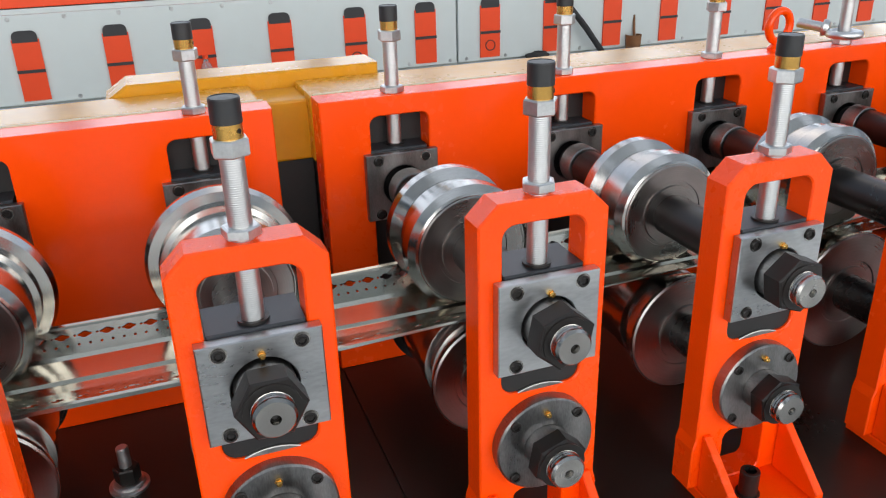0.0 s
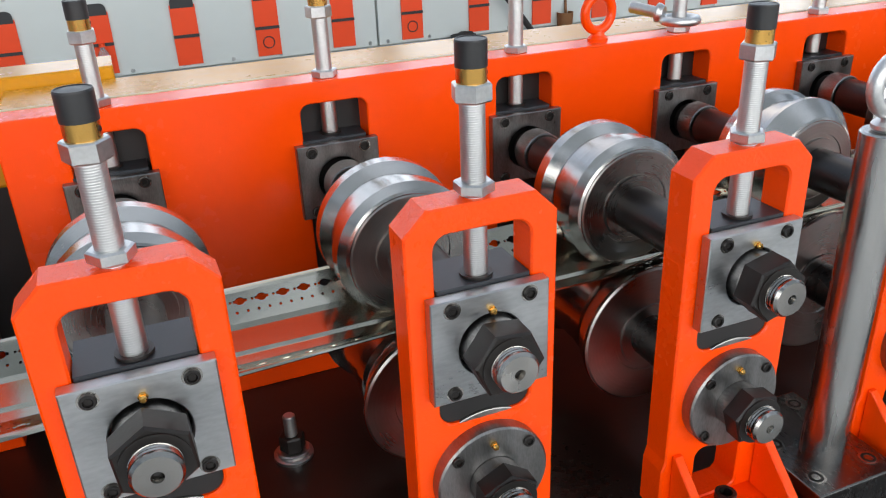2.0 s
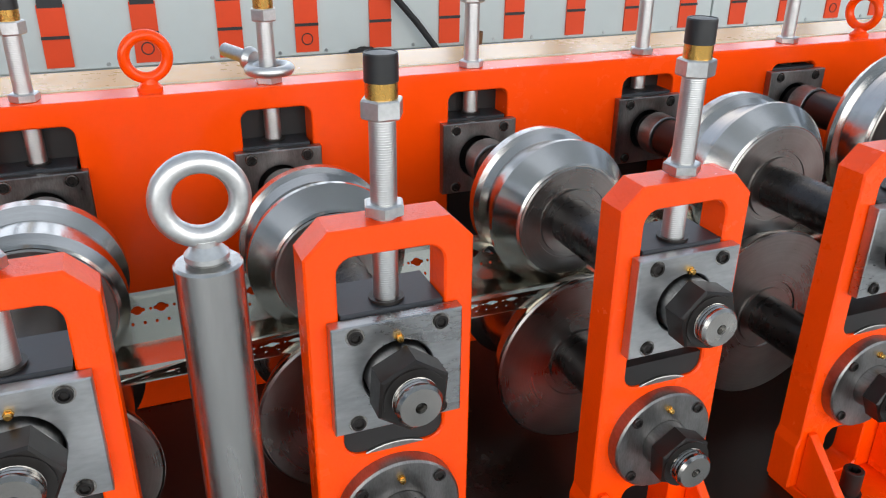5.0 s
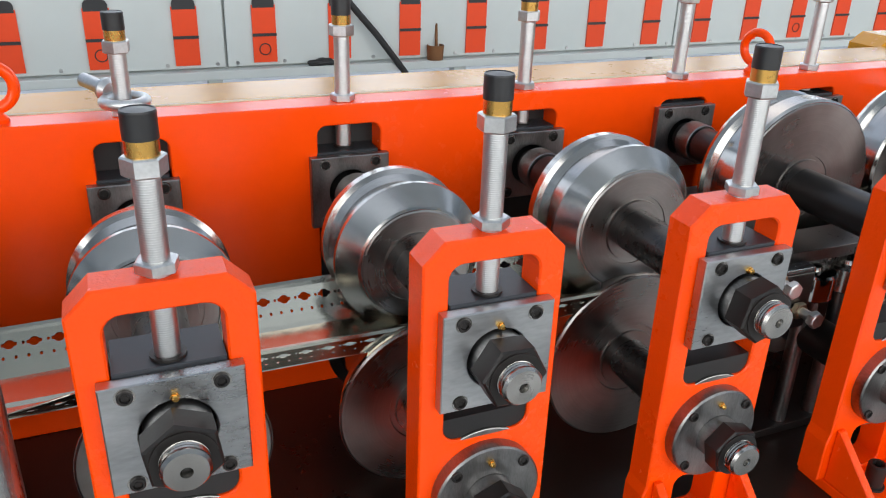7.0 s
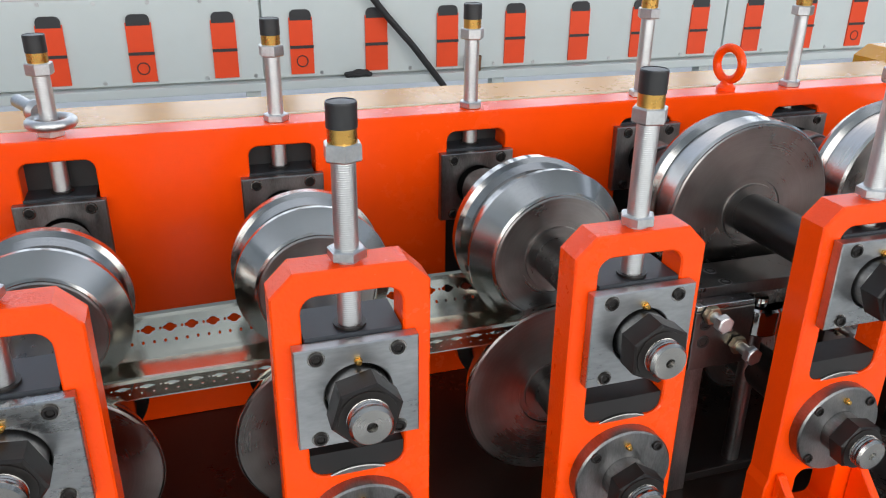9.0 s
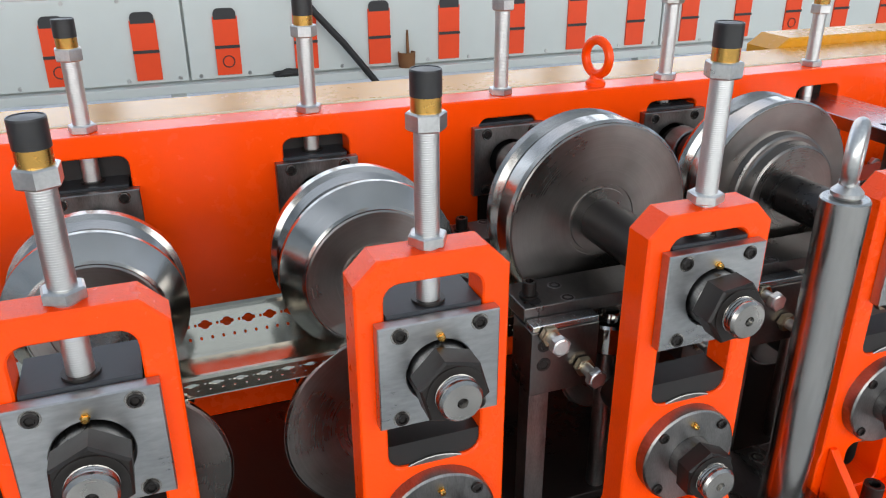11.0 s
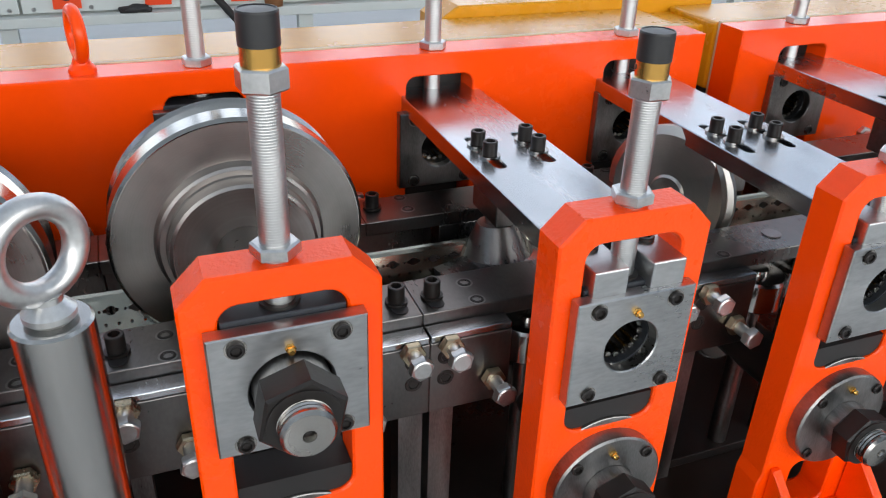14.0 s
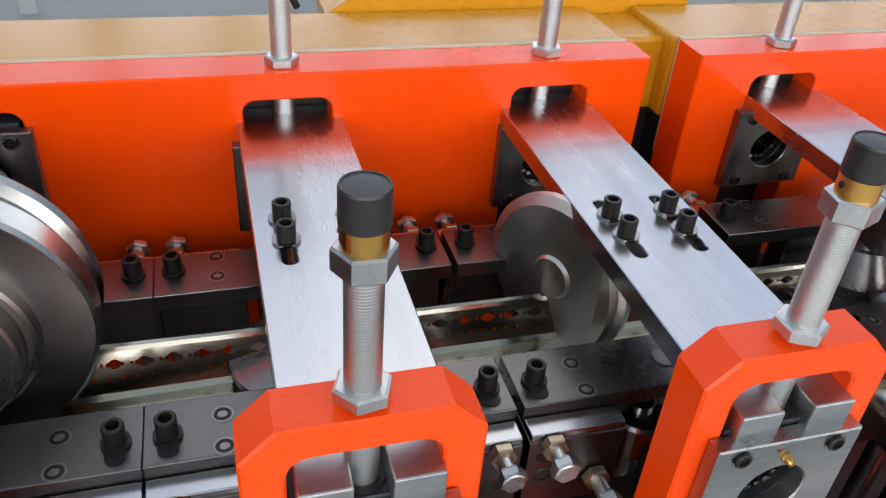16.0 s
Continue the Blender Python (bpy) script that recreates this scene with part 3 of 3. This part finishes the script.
def strip():
    from mathutils.geometry import delaunay_2d_cdt
    ob = thing("perforated_strip", at(0, 0, 0), "bright galvanised steel strip with rows of punched holes, being roll-formed", "metal strip")
    pts = [(u, w) for u in (0.0, 1.0) for w in (0.0, 1.0)]
    loops, edges = [], [(0, 1), (1, 3), (3, 2), (2, 0)]

    def add(lp):
        k0 = len(pts)
        pts.extend(lp)
        loops.append(lp)
        edges.extend((k0 + j, k0 + (j + 1) % len(lp)) for j in range(len(lp)))
    ln, wd = HOLE * 1000, 40.0
    def oval(cu, cw, a, b, n):
        return [(cu + a / ln * math.cos(2 * math.pi * j / n), cw + b / wd * math.sin(2 * math.pi * j / n)) for j in range(n)]
    cu, cw, big = 0.5, 0.30, []
    for sx, sy in ((8, -1.6), (8, 1.6), (5, 2.2), (3.2, 4.2), (0, 5.0), (-3.2, 4.2), (-5, 2.2), (-8, 1.6), (-8, -1.6), (-5, -2.2), (-3.2, -4.2), (0, -5.0), (3.2, -4.2), (5, -2.2)):
        big.append((cu + sx / ln, cw + sy / wd))
    add(big)
    add(oval(0.06, 0.30, 1.6, 1.8, 8))
    for c in (0.25, 0.75):
        add(oval(c, 0.66, 1.7, 2.0, 8))
    vs, _, fs, _, _, _ = delaunay_2d_cdt([Vector(p) for p in pts], edges, [], 0, 1e-6)

    def inside(p, lp):
        r = False
        for (xa, ya), (xb, yb) in zip(lp, lp[1:] + lp[:1]):
            if (ya > p[1]) != (yb > p[1]) and p[0] < (xb - xa) * (p[1] - ya) / (yb - ya) + xa:
                r = not r
        return r
    keep = []
    for f in fs:
        c = (sum(vs[k][0] for k in f) / len(f), sum(vs[k][1] for k in f) / len(f))
        if not any(inside(c, lp) for lp in loops):
            keep.append(f)
    n0, n1 = -78, 112
    for name, js in (("rear_flange", range(0, 6)), ("web", range(6, 12)), ("front_flange", range(12, len(FLAT) - 1))):
        verts, faces = [], []
        for n in range(n0, n1):
            sa, sb = S0 + (n - 0.5) * HOLE, S0 + (n + 0.5) * HOLE
            pa, pb = strip_profile(sa), strip_profile(sb)
            for j in js:
                k0 = len(verts)
                if j in HOLED:
                    for u, w in vs:
                        w2 = w if j == 4 else 1 - w
                        y = (pa[j][0] * (1 - u) + pb[j][0] * u) * (1 - w2) + (pa[j + 1][0] * (1 - u) + pb[j + 1][0] * u) * w2
                        z = (pa[j][1] * (1 - u) + pb[j][1] * u) * (1 - w2) + (pa[j + 1][1] * (1 - u) + pb[j + 1][1] * u) * w2
                        verts.append((sa + u * HOLE, y, z))
                    faces.extend([k0 + k for k in (f if j == 4 else f[::-1])] for f in keep)
                else:
                    verts += [(sa, *pa[j]), (sb, *pb[j]), (sb, *pb[j + 1]), (sa, *pa[j + 1])]
                    faces.append([k0, k0 + 1, k0 + 2, k0 + 3])
        me = bpy.data.meshes.new(name)
        me.from_pydata(verts, [], faces)
        bm = B()
        bm.from_mesh(me)
        bmesh.ops.remove_doubles(bm, verts=bm.verts[:], dist=0.00005)
        sh = part(name, bm, STRIP, ob)
        sol = sh.modifiers.new("thickness", "SOLIDIFY")
        sol.thickness = 0.0014
    return ob


STRIP_OB = strip()


# ---- lifting posts and eye bolts ----
def eye_ring(bm, R, r, m, n=32, k=12):
    rings = [[bm.verts.new(m @ Vector(((R + r * math.cos(2 * math.pi * b / k)) * math.cos(2 * math.pi * a / n), r * math.sin(2 * math.pi * b / k), (R + r * math.cos(2 * math.pi * b / k)) * math.sin(2 * math.pi * a / n)))) for b in range(k)] for a in range(n)]
    for a in range(n):
        for b in range(k):
            bm.faces.new((rings[a][b], rings[(a + 1) % n][b], rings[(a + 1) % n][(b + 1) % k], rings[a][(b + 1) % k])).smooth = True


def lifting_post(x, y, turn):
    ob = thing("lifting_post", at(x, y, BED, 0, 0, turn), "bright turned steel lifting post with a zinc eye bolt on top", "post", "lifting posts")
    h, base = 1.158 - BED, 0.042
    part("post", upright(B(), [(base, 0.0255), (h - 0.002, 0.0255), (h, 0.0235)], n=48), POST, ob)
    bm = B()
    upright(bm, [(h, 0.0135), (h + 0.003, 0.0165), (h + 0.007, 0.0165), (h + 0.014, 0.010), (h + 0.018, 0.010)], n=24)
    eye_ring(bm, 0.0282, 0.0084, at(0, 0, h + 0.0485))
    part("eye_bolt", bm, ZINC, ob, "zinc plated eye bolt")
    turn_back = Matrix.Rotation(radians(-turn), 4, "Z")
    plate = part("base_flange", box(B(), -0.063, 0.063, -0.062, 0.112, 0, base, bev=0.002), OILED, ob, "dark oiled steel base plate", m=turn_back)
    for sx in (-1, 1):
        for yy in (-0.034, 0.034, 0.088):
            socket_screw(plate, at(sx * 0.042, yy, base, -90), 0.0095, 0.001)
            part("counterbore", upright(B(), [(base, 0.0118), (base + 0.0006, 0.0118), (base + 0.0006, 0.0096)], sx * 0.042, yy), BOLT, plate)
    return ob


lifting_post(1.052, -0.004, 0)
lifting_post(2.252, -0.004, 38)


def top_eye(x, turn):
    bm = B()
    upright(bm, [(0, 0.016), (0.005, 0.016), (0.010, 0.011), (0.016, 0.009)], n=24)
    eye_ring(bm, 0.027, 0.0075, at(0, 0, 0.044))
    ob = part("eye_bolt", bm, ORANGE, m=at(x, 0.535, TOP, 0, 0, turn))
    return tagged(ob, "orange painted lifting eye bolt screwed into the side plate", "eye bolt", "painted eye bolts")


top_eye(1.045, 8)
top_eye(2.268, -78)
bm = B()
eye_ring(bm, 0.0265, 0.0075, at(0, 0, 0.0076, 90))
lathe(bm, [(0.028, 0.012), (0.036, 0.016), (0.040, 0.016), (0.042, 0.0095), (0.085, 0.0095), (0.087, 0.008)], 20, at(0, 0, 0.012, 8))
tagged(part("loose_eye_bolt", bm, ZINC, m=at(1.2, 0.532, TOP + 0.0105, 0, 0, 35)), "loose zinc eye bolt laid over an adjusting screw", "eye bolt")


# ---- cross bars ----
def cross_bar(i):
    x, near = station(i) + 0.011, {9: 0.275, 10: 0.232, 11: 0.262}[i]
    ob = thing("cross_bar", at(x, 0, 1.086), "flat milled steel cross bar with four black screws in slots", "bar", "cross bars")
    slots = [rounded(sx * 0.030 - 0.0065, sx * 0.030 + 0.0065, near - 0.035, near + 0.062, 0.006) for sx in (-1, 1)]
    bm = B()
    shape(bm, [[(-0.057, 0.072), (0.057, 0.072), (0.057, 0.54), (-0.057, 0.54)]] + [s[::-1] for s in slots], 0.0, 0.022, "z", bev=0.001)
    part("flat_bar", bm, MILLED, ob)
    for sx in (-1, 1):
        for yy in (near, near + 0.034):
            part("washer", upright(B(), [(0.022, 0.0125), (0.0245, 0.0125), (0.0245, 0.009)], sx * 0.030, yy), BOLT, ob)
            socket_screw(ob, at(sx * 0.030, yy, 0.0245, -90), 0.0085, 0.016)
    for sx in (-1, 1):
        bm = B()
        box(bm, sx * 0.029 - 0.017 - 0.008, sx * 0.029 + 0.017 - 0.008, 0.004, 0.070, 0.0, 0.026, bev=0.0015)
        part("clamp_block", bm, GROUND, ob, "small ground steel clamp block")
        socket_screw(ob, at(sx * 0.029 - 0.008, 0.045, 0.026, -90), 0.0085, 0.004)
    bm = B()
    box(bm, -0.026, 0.026, 0.255, 0.325, -0.06, 0.0, bev=0.002)
    part("bracket", bm, DULL, ob, "dull steel roll bracket")
    return ob


for i in (9, 10, 11):
    cross_bar(i)


# ---- guide blocks between the stands ----
def hex_bolt(parent, m, r=0.0125, out=0.024):
    bm = B()
    lathe(bm, [(0, 0.0072), (-out, 0.0072)], 16)
    hexagon(bm, -out, -out - 0.010, r, turn=0.3)
    lathe(bm, [(-out - 0.010, r * 0.82), (-out - 0.0108, r * 0.7), (-out - 0.0108, 0)], 18)
    ob = part("hexagon_bolt", bm, ZINC, parent, "bright hexagon bolt", m=m)
    bm = B()
    hexagon(bm, -0.001, -0.010, r * 1.02)
    part("lock_nut", bm, NUT, parent, "yellow passivated lock nut", m=m)
    return ob


def guide_unit(x, y, flip=1, z=1.0, pinned=False):
    """A side guide: a long top bar on two blocks with posts, and adjusting bolts that look along -y."""
    ob = thing("guide_unit", at(x, y, z, 0, 0, 0 if flip > 0 else 180), "machined steel side guide with black socket screws and hexagon bolts", "guide", "side guides")
    w = 0.150
    bm = B()
    box(bm, -w, w, 0.022, 0.088, 0.003, 0.021, bev=0.0012)
    part("top_bar", bm, GUIDE, ob)
    if pinned:
        part("dowel_pin", upright(B(), [(0.0205, 0.0115), (0.0225, 0.0115), (0.0225, 0)], 0, 0.055), DULL, ob, "dark round dowel pin")
    for sx in (-1, 1):
        a, b = sorted((sx * w, sx * (w - 0.088)))
        block = part("block", box(B(), a, b, 0.0, 0.05, -0.085, 0.0, bev=0.0012), GUIDE, ob, "ground steel guide block")
        part("block_top", box(B(), a + 0.001, b - 0.001, 0.0005, 0.0205, 0.0005, 0.008, bev=0.001), MILLED, block, "milled steel top edge")
        a, b = sorted((sx * (w - 0.004), sx * (w - 0.030)))
        part("post", box(B(), a, b, 0.008, 0.034, BED - z, -0.086), DULL, ob, "sawn flat steel post")
        bm = B()
        shape(bm, [rounded(sx * (w - 0.019) - 0.008, sx * (w - 0.019) + 0.008, 0.028, 0.052, 0.0075)], 0.0212, 0.0218, "z")
        part("slot", bm, DARK, ob, "dark slot")
        part("washer", upright(B(), [(0.0218, 0.0115), (0.0245, 0.0115)], sx * (w - 0.019), 0.050), BLACK, ob)
        socket_screw(ob, at(sx * (w - 0.019), 0.050, 0.0245, -90), 0.0086, 0.017)
        for yy in (0.031, 0.065):
            socket_screw(ob, at(sx * (w - 0.061), yy, 0.021, -90), 0.0074, 0.001)
            part("counterbore", upright(B(), [(0.021, 0.0090), (0.0214, 0.0090), (0.0214, 0.0075)], sx * (w - 0.061), yy), DULL, ob)
        for zz in (-0.018, -0.044):
            socket_screw(block, at(sx * (w - 0.017), 0, zz), 0.0092, 0.001)
        hex_bolt(block, at(sx * (w - 0.020), 0, -0.003))
        hex_bolt(block, at(sx * (w - 0.068), 0, -0.054), out=0.028)
    part("roll_carrier", box(B(), -0.05, 0.05, 0.045, 0.075, -0.085, -0.004, bev=0.001), OILED, ob, "dull steel roll carrier")
    return ob


def side_roll(x, y, z, r=0.034, h=0.04):
    bm = B()
    upright(bm, [(-h, r - 0.003), (-h + 0.003, r), (-0.003, r), (0, r - 0.003), (0, 0.012), (0.006, 0.011), (0.006, 0)], n=40)
    ob = part("side_roll", bm, ROLL, m=at(x, y, z))
    part("axle", upright(B(), [(BED - z, 0.012), (-h, 0.012)], n=20), DULL, ob, "dull steel axle")
    return tagged(ob, "small polished vertical side roll on a steel axle", "roll", "side rolls")


for i in (7, 8, 9, 10, 11):
    x = station(i) + (0.004 if i < 10 else 0.010)
    guide_unit(x, 0.113, 1, 0.990, i > 9)
    guide_unit(x + 0.004, 0.438, -1, 0.985)
    side_roll(x - 0.024, 0.150, 0.972)
    side_roll(x + 0.043, 0.150, 0.972, 0.03)
tagged(part("steel_plate", box(B(), 1.95, 3.50, 0.132, 0.455, BED, BED + 0.014, bev=0.0015), SHAFT), "dark oiled steel base plate under the side guides", "plate")
part("seam", box(B(), 0.176, 0.182, -0.158, 0.5, BED + 0.0005, BED + 0.004), BROWN, bed, "raised seam between bed plates")


def tilted_disc(x, y, z, rx, rz, material=None, k=1.0):
    bm = B()
    lathe(bm, [(-0.009, 0), (-0.009, 0.016), (-0.006, 0.018), (-0.006, 0.058), (-0.002, 0.066), (0.004, 0.066), (0.012, 0.02)], 56)
    for v in bm.verts:
        v.co *= k
    ob = part("forming_disc", bm, material or FACE, m=at(x, y, z, rx, 0, rz))
    part("hub", lathe(B(), [(0.012, 0.018), (0.06, 0.014)], 24), DULL, ob)
    return tagged(ob, "polished tilted forming disc under a cross bar", "roll", "forming discs")


for i in (9, 10, 11):
    x = station(i)
    if i == 10:
        tilted_disc(x - 0.045, 0.30, 1.018, 0, -62, DISC, 1.33)
        bm = B()
        lathe(bm, [(0.018, 0.012), (0.018, 0.078), (0.024, 0.080), (0.075, 0.040), (0.075, 0.012)], 56)
        tagged(part("cone_roll", bm, DISC, m=at(x - 0.045, 0.30, 1.018, 0, 0, -88)), "polished conical forming roll under a cross bar", "roll", "cone rolls")
    else:
        tilted_disc(x + 0.005, 0.285, 0.966, 83, 14, OILED, 1.25)
        bm = B()
        lathe(bm, [(0.010, 0.044), (0.030, 0.034), (0.050, 0.024)], 40)
        tagged(part("cone_roll", bm, OILED, m=at(x + 0.005, 0.285, 0.966, 83, 0, 14)), "oiled conical roll hub under a cross bar", "roll", "cone rolls")


# ---- foot studs on the bed ----
for x in (-0.172, 0.452, -0.79):
    ob = thing("anchor_stud", at(x, 0.325, BED), "dark steel anchor stud with nut and washer on the bed", "stud", "anchor studs")
    part("washer", upright(B(), [(0, 0.027), (0.004, 0.027), (0.005, 0.024), (0.0052, 0.022), (0.010, 0.022), (0.011, 0.020)], n=32), ZINC, ob)
    part("nut", upright(B(), [(0.011, 0.016), (0.013, 0.0175), (0.033, 0.0175), (0.035, 0.016)], n=6, smooth=False), BLACK, ob)
    part("stud", upright(B(), [(0.035, 0.0085), (0.064, 0.0085), (0.066, 0.007)], n=20), THREAD, ob)


# ---- far machine with white panels ----
BY = 4.19
panels = thing("panel_machine", at(0, 0, 0), "far machine clad in white painted panels with orange slots", "machine")
for n in range(-3, 5):
    xa = 1.835 + 3.138 * n
    panel = part("panel", box(B(), xa + 0.006, xa + 3.13, BY, BY + 0.04, 0.455, 0.925, bev=0.004), WHITE, panels)
    for k in range(7):
        xc = xa + 0.222 + 0.45 * k
        part("slot_frame", box(B(), xc - 0.068, xc + 0.068, BY - 0.012, BY - 0.001, 0.475, 0.80), TAG, panel, "orange painted slot plate")
        bm = B()
        shape(bm, [rounded(xc - 0.062, xc + 0.062, 0.785, 0.845, 0.03, 4, (0, 0, 1, 1))], BY - 0.014, BY - 0.002)
        part("slot_opening", bm, TAGDARK, panel, "dark slot opening")
        part("slot_bar", box(B(), xc - 0.069, xc + 0.069, BY - 0.02, BY - 0.0125, 0.625, 0.641), TAGDARK, panel, "black bar")
        if (k * 3 + n) % 7 == 0:
            bm = B()
            eye_ring(bm, 0.032, 0.0032, at(xc, BY - 0.014, 0.55), 20, 6)
            part("ring_mark", bm, TAGDARK, panel, "thin dark ring mark")
    for k in range(12):
        for zz in (0.475, 0.905):
            part("panel_screw", lathe(B(), [(0, 0.012), (-0.005, 0.010), (-0.005, 0)], 10, at(xa + 0.06 + 0.275 * k, BY, zz)), ZINC, panel)
part("rail", box(B(), -8, 15, BY - 0.06, BY + 0.02, 0.395, 0.445, bev=0.004), WHITE, panels)
part("top_beam", box(B(), -8, 15, BY + 0.05, BY + 0.22, 0.955, 1.10, bev=0.004), TAG, panels, "orange top beam")
part("back_body", box(B(), -8, 15, BY + 0.045, BY + 0.6, 0.40, 0.95), WHITE, panels)
for n in range(-3, 8):
    part("leg", box(B(), 1.72 + 1.54 * n, 1.80 + 1.54 * n, BY - 0.02, BY + 0.06, 0, 0.394), WHITE, panels)
cu = bpy.data.curves.new("hose", "CURVE")
cu.dimensions, cu.bevel_depth = "3D", 0.02
sp = cu.splines.new("POLY")
HP = ((2.44, 0.95), (2.56, 0.80), (2.72, 0.62), (2.90, 0.39), (3.02, 0.22), (3.12, 0.02))
sp.points.add(len(HP) - 1)
for p, (xx, zz) in zip(sp.points, HP):
    p.co = (xx, BY - 0.07, zz, 1)
cu.materials.append(CABLE)
tagged(new("hose", cu), "black rubber hose hanging before the white panels", "hose")
bm = B()
upright(bm, [(0, 0.05), (0.09, 0.055), (0.09, 0.048), (0.02, 0.045), (0.02, 0)], n=28)
ob = tagged(part("tin_can", bm, MUG, m=at(3.12, BY - 0.03, 0.447)), "small rusty tin can with a stick on the far machine's rail", "can")
part("stick", lathe(B(), [(0, 0.01), (0.2, 0.008)], 10, at(0.01, 0, 0.02, 80, 0, -10)), MUG, ob, "brown stick")


bm = B()
upright(bm, [(0, 0.030), (0.006, 0.034), (0.03, 0.034), (0.034, 0.032), (0.06, 0.032), (0.064, 0.034), (0.12, 0.034), (0.145, 0.026), (0.165, 0.014), (0.178, 0.013)], n=28)
bottle = tagged(part("drink_bottle", bm, PET, m=at(0.275, BY - 0.03, 0.447)), "small clear plastic bottle with a red cap on the far rail", "bottle")
part("cap", upright(B(), [(0.178, 0.016), (0.195, 0.016), (0.197, 0.014)], n=20), TAG, bottle, "red screw cap")
bm = B()
bmesh.ops.create_icosphere(bm, subdivisions=3, radius=1.0)
for v in bm.verts:
    q = 1 + 0.12 * math.sin(5 * v.co.x + 3 * v.co.y) + 0.08 * math.sin(9 * v.co.x - 4 * v.co.z)
    v.co = Vector((v.co.x * 0.085 * q, v.co.y * 0.028 * q, max(v.co.z, -0.55) * 0.026 * q))
tagged(part("work_glove", bm, CABLE, m=at(2.39, BY - 0.03, 0.461)), "crumpled black work glove on the far rail", "glove")


# ---- moving parts ----
def motions():
    times = [0, 2, 4, 6, 8, 10, 12, 14, 16]
    rate = 37.0
    for obs, sign in ((UPPER, -1), (LOWER, 1)):
        for ob in obs:
            p = ob.matrix_basis.translation.copy()
            walk(ob, [(t, at(p.x, p.y, p.z, 0, sign * rate * t, 0)) for t in times])
    walk(STRIP_OB, [(0, at(0, 0, 0)), (16, at(SPEED * 16, 0, 0))])


motions()
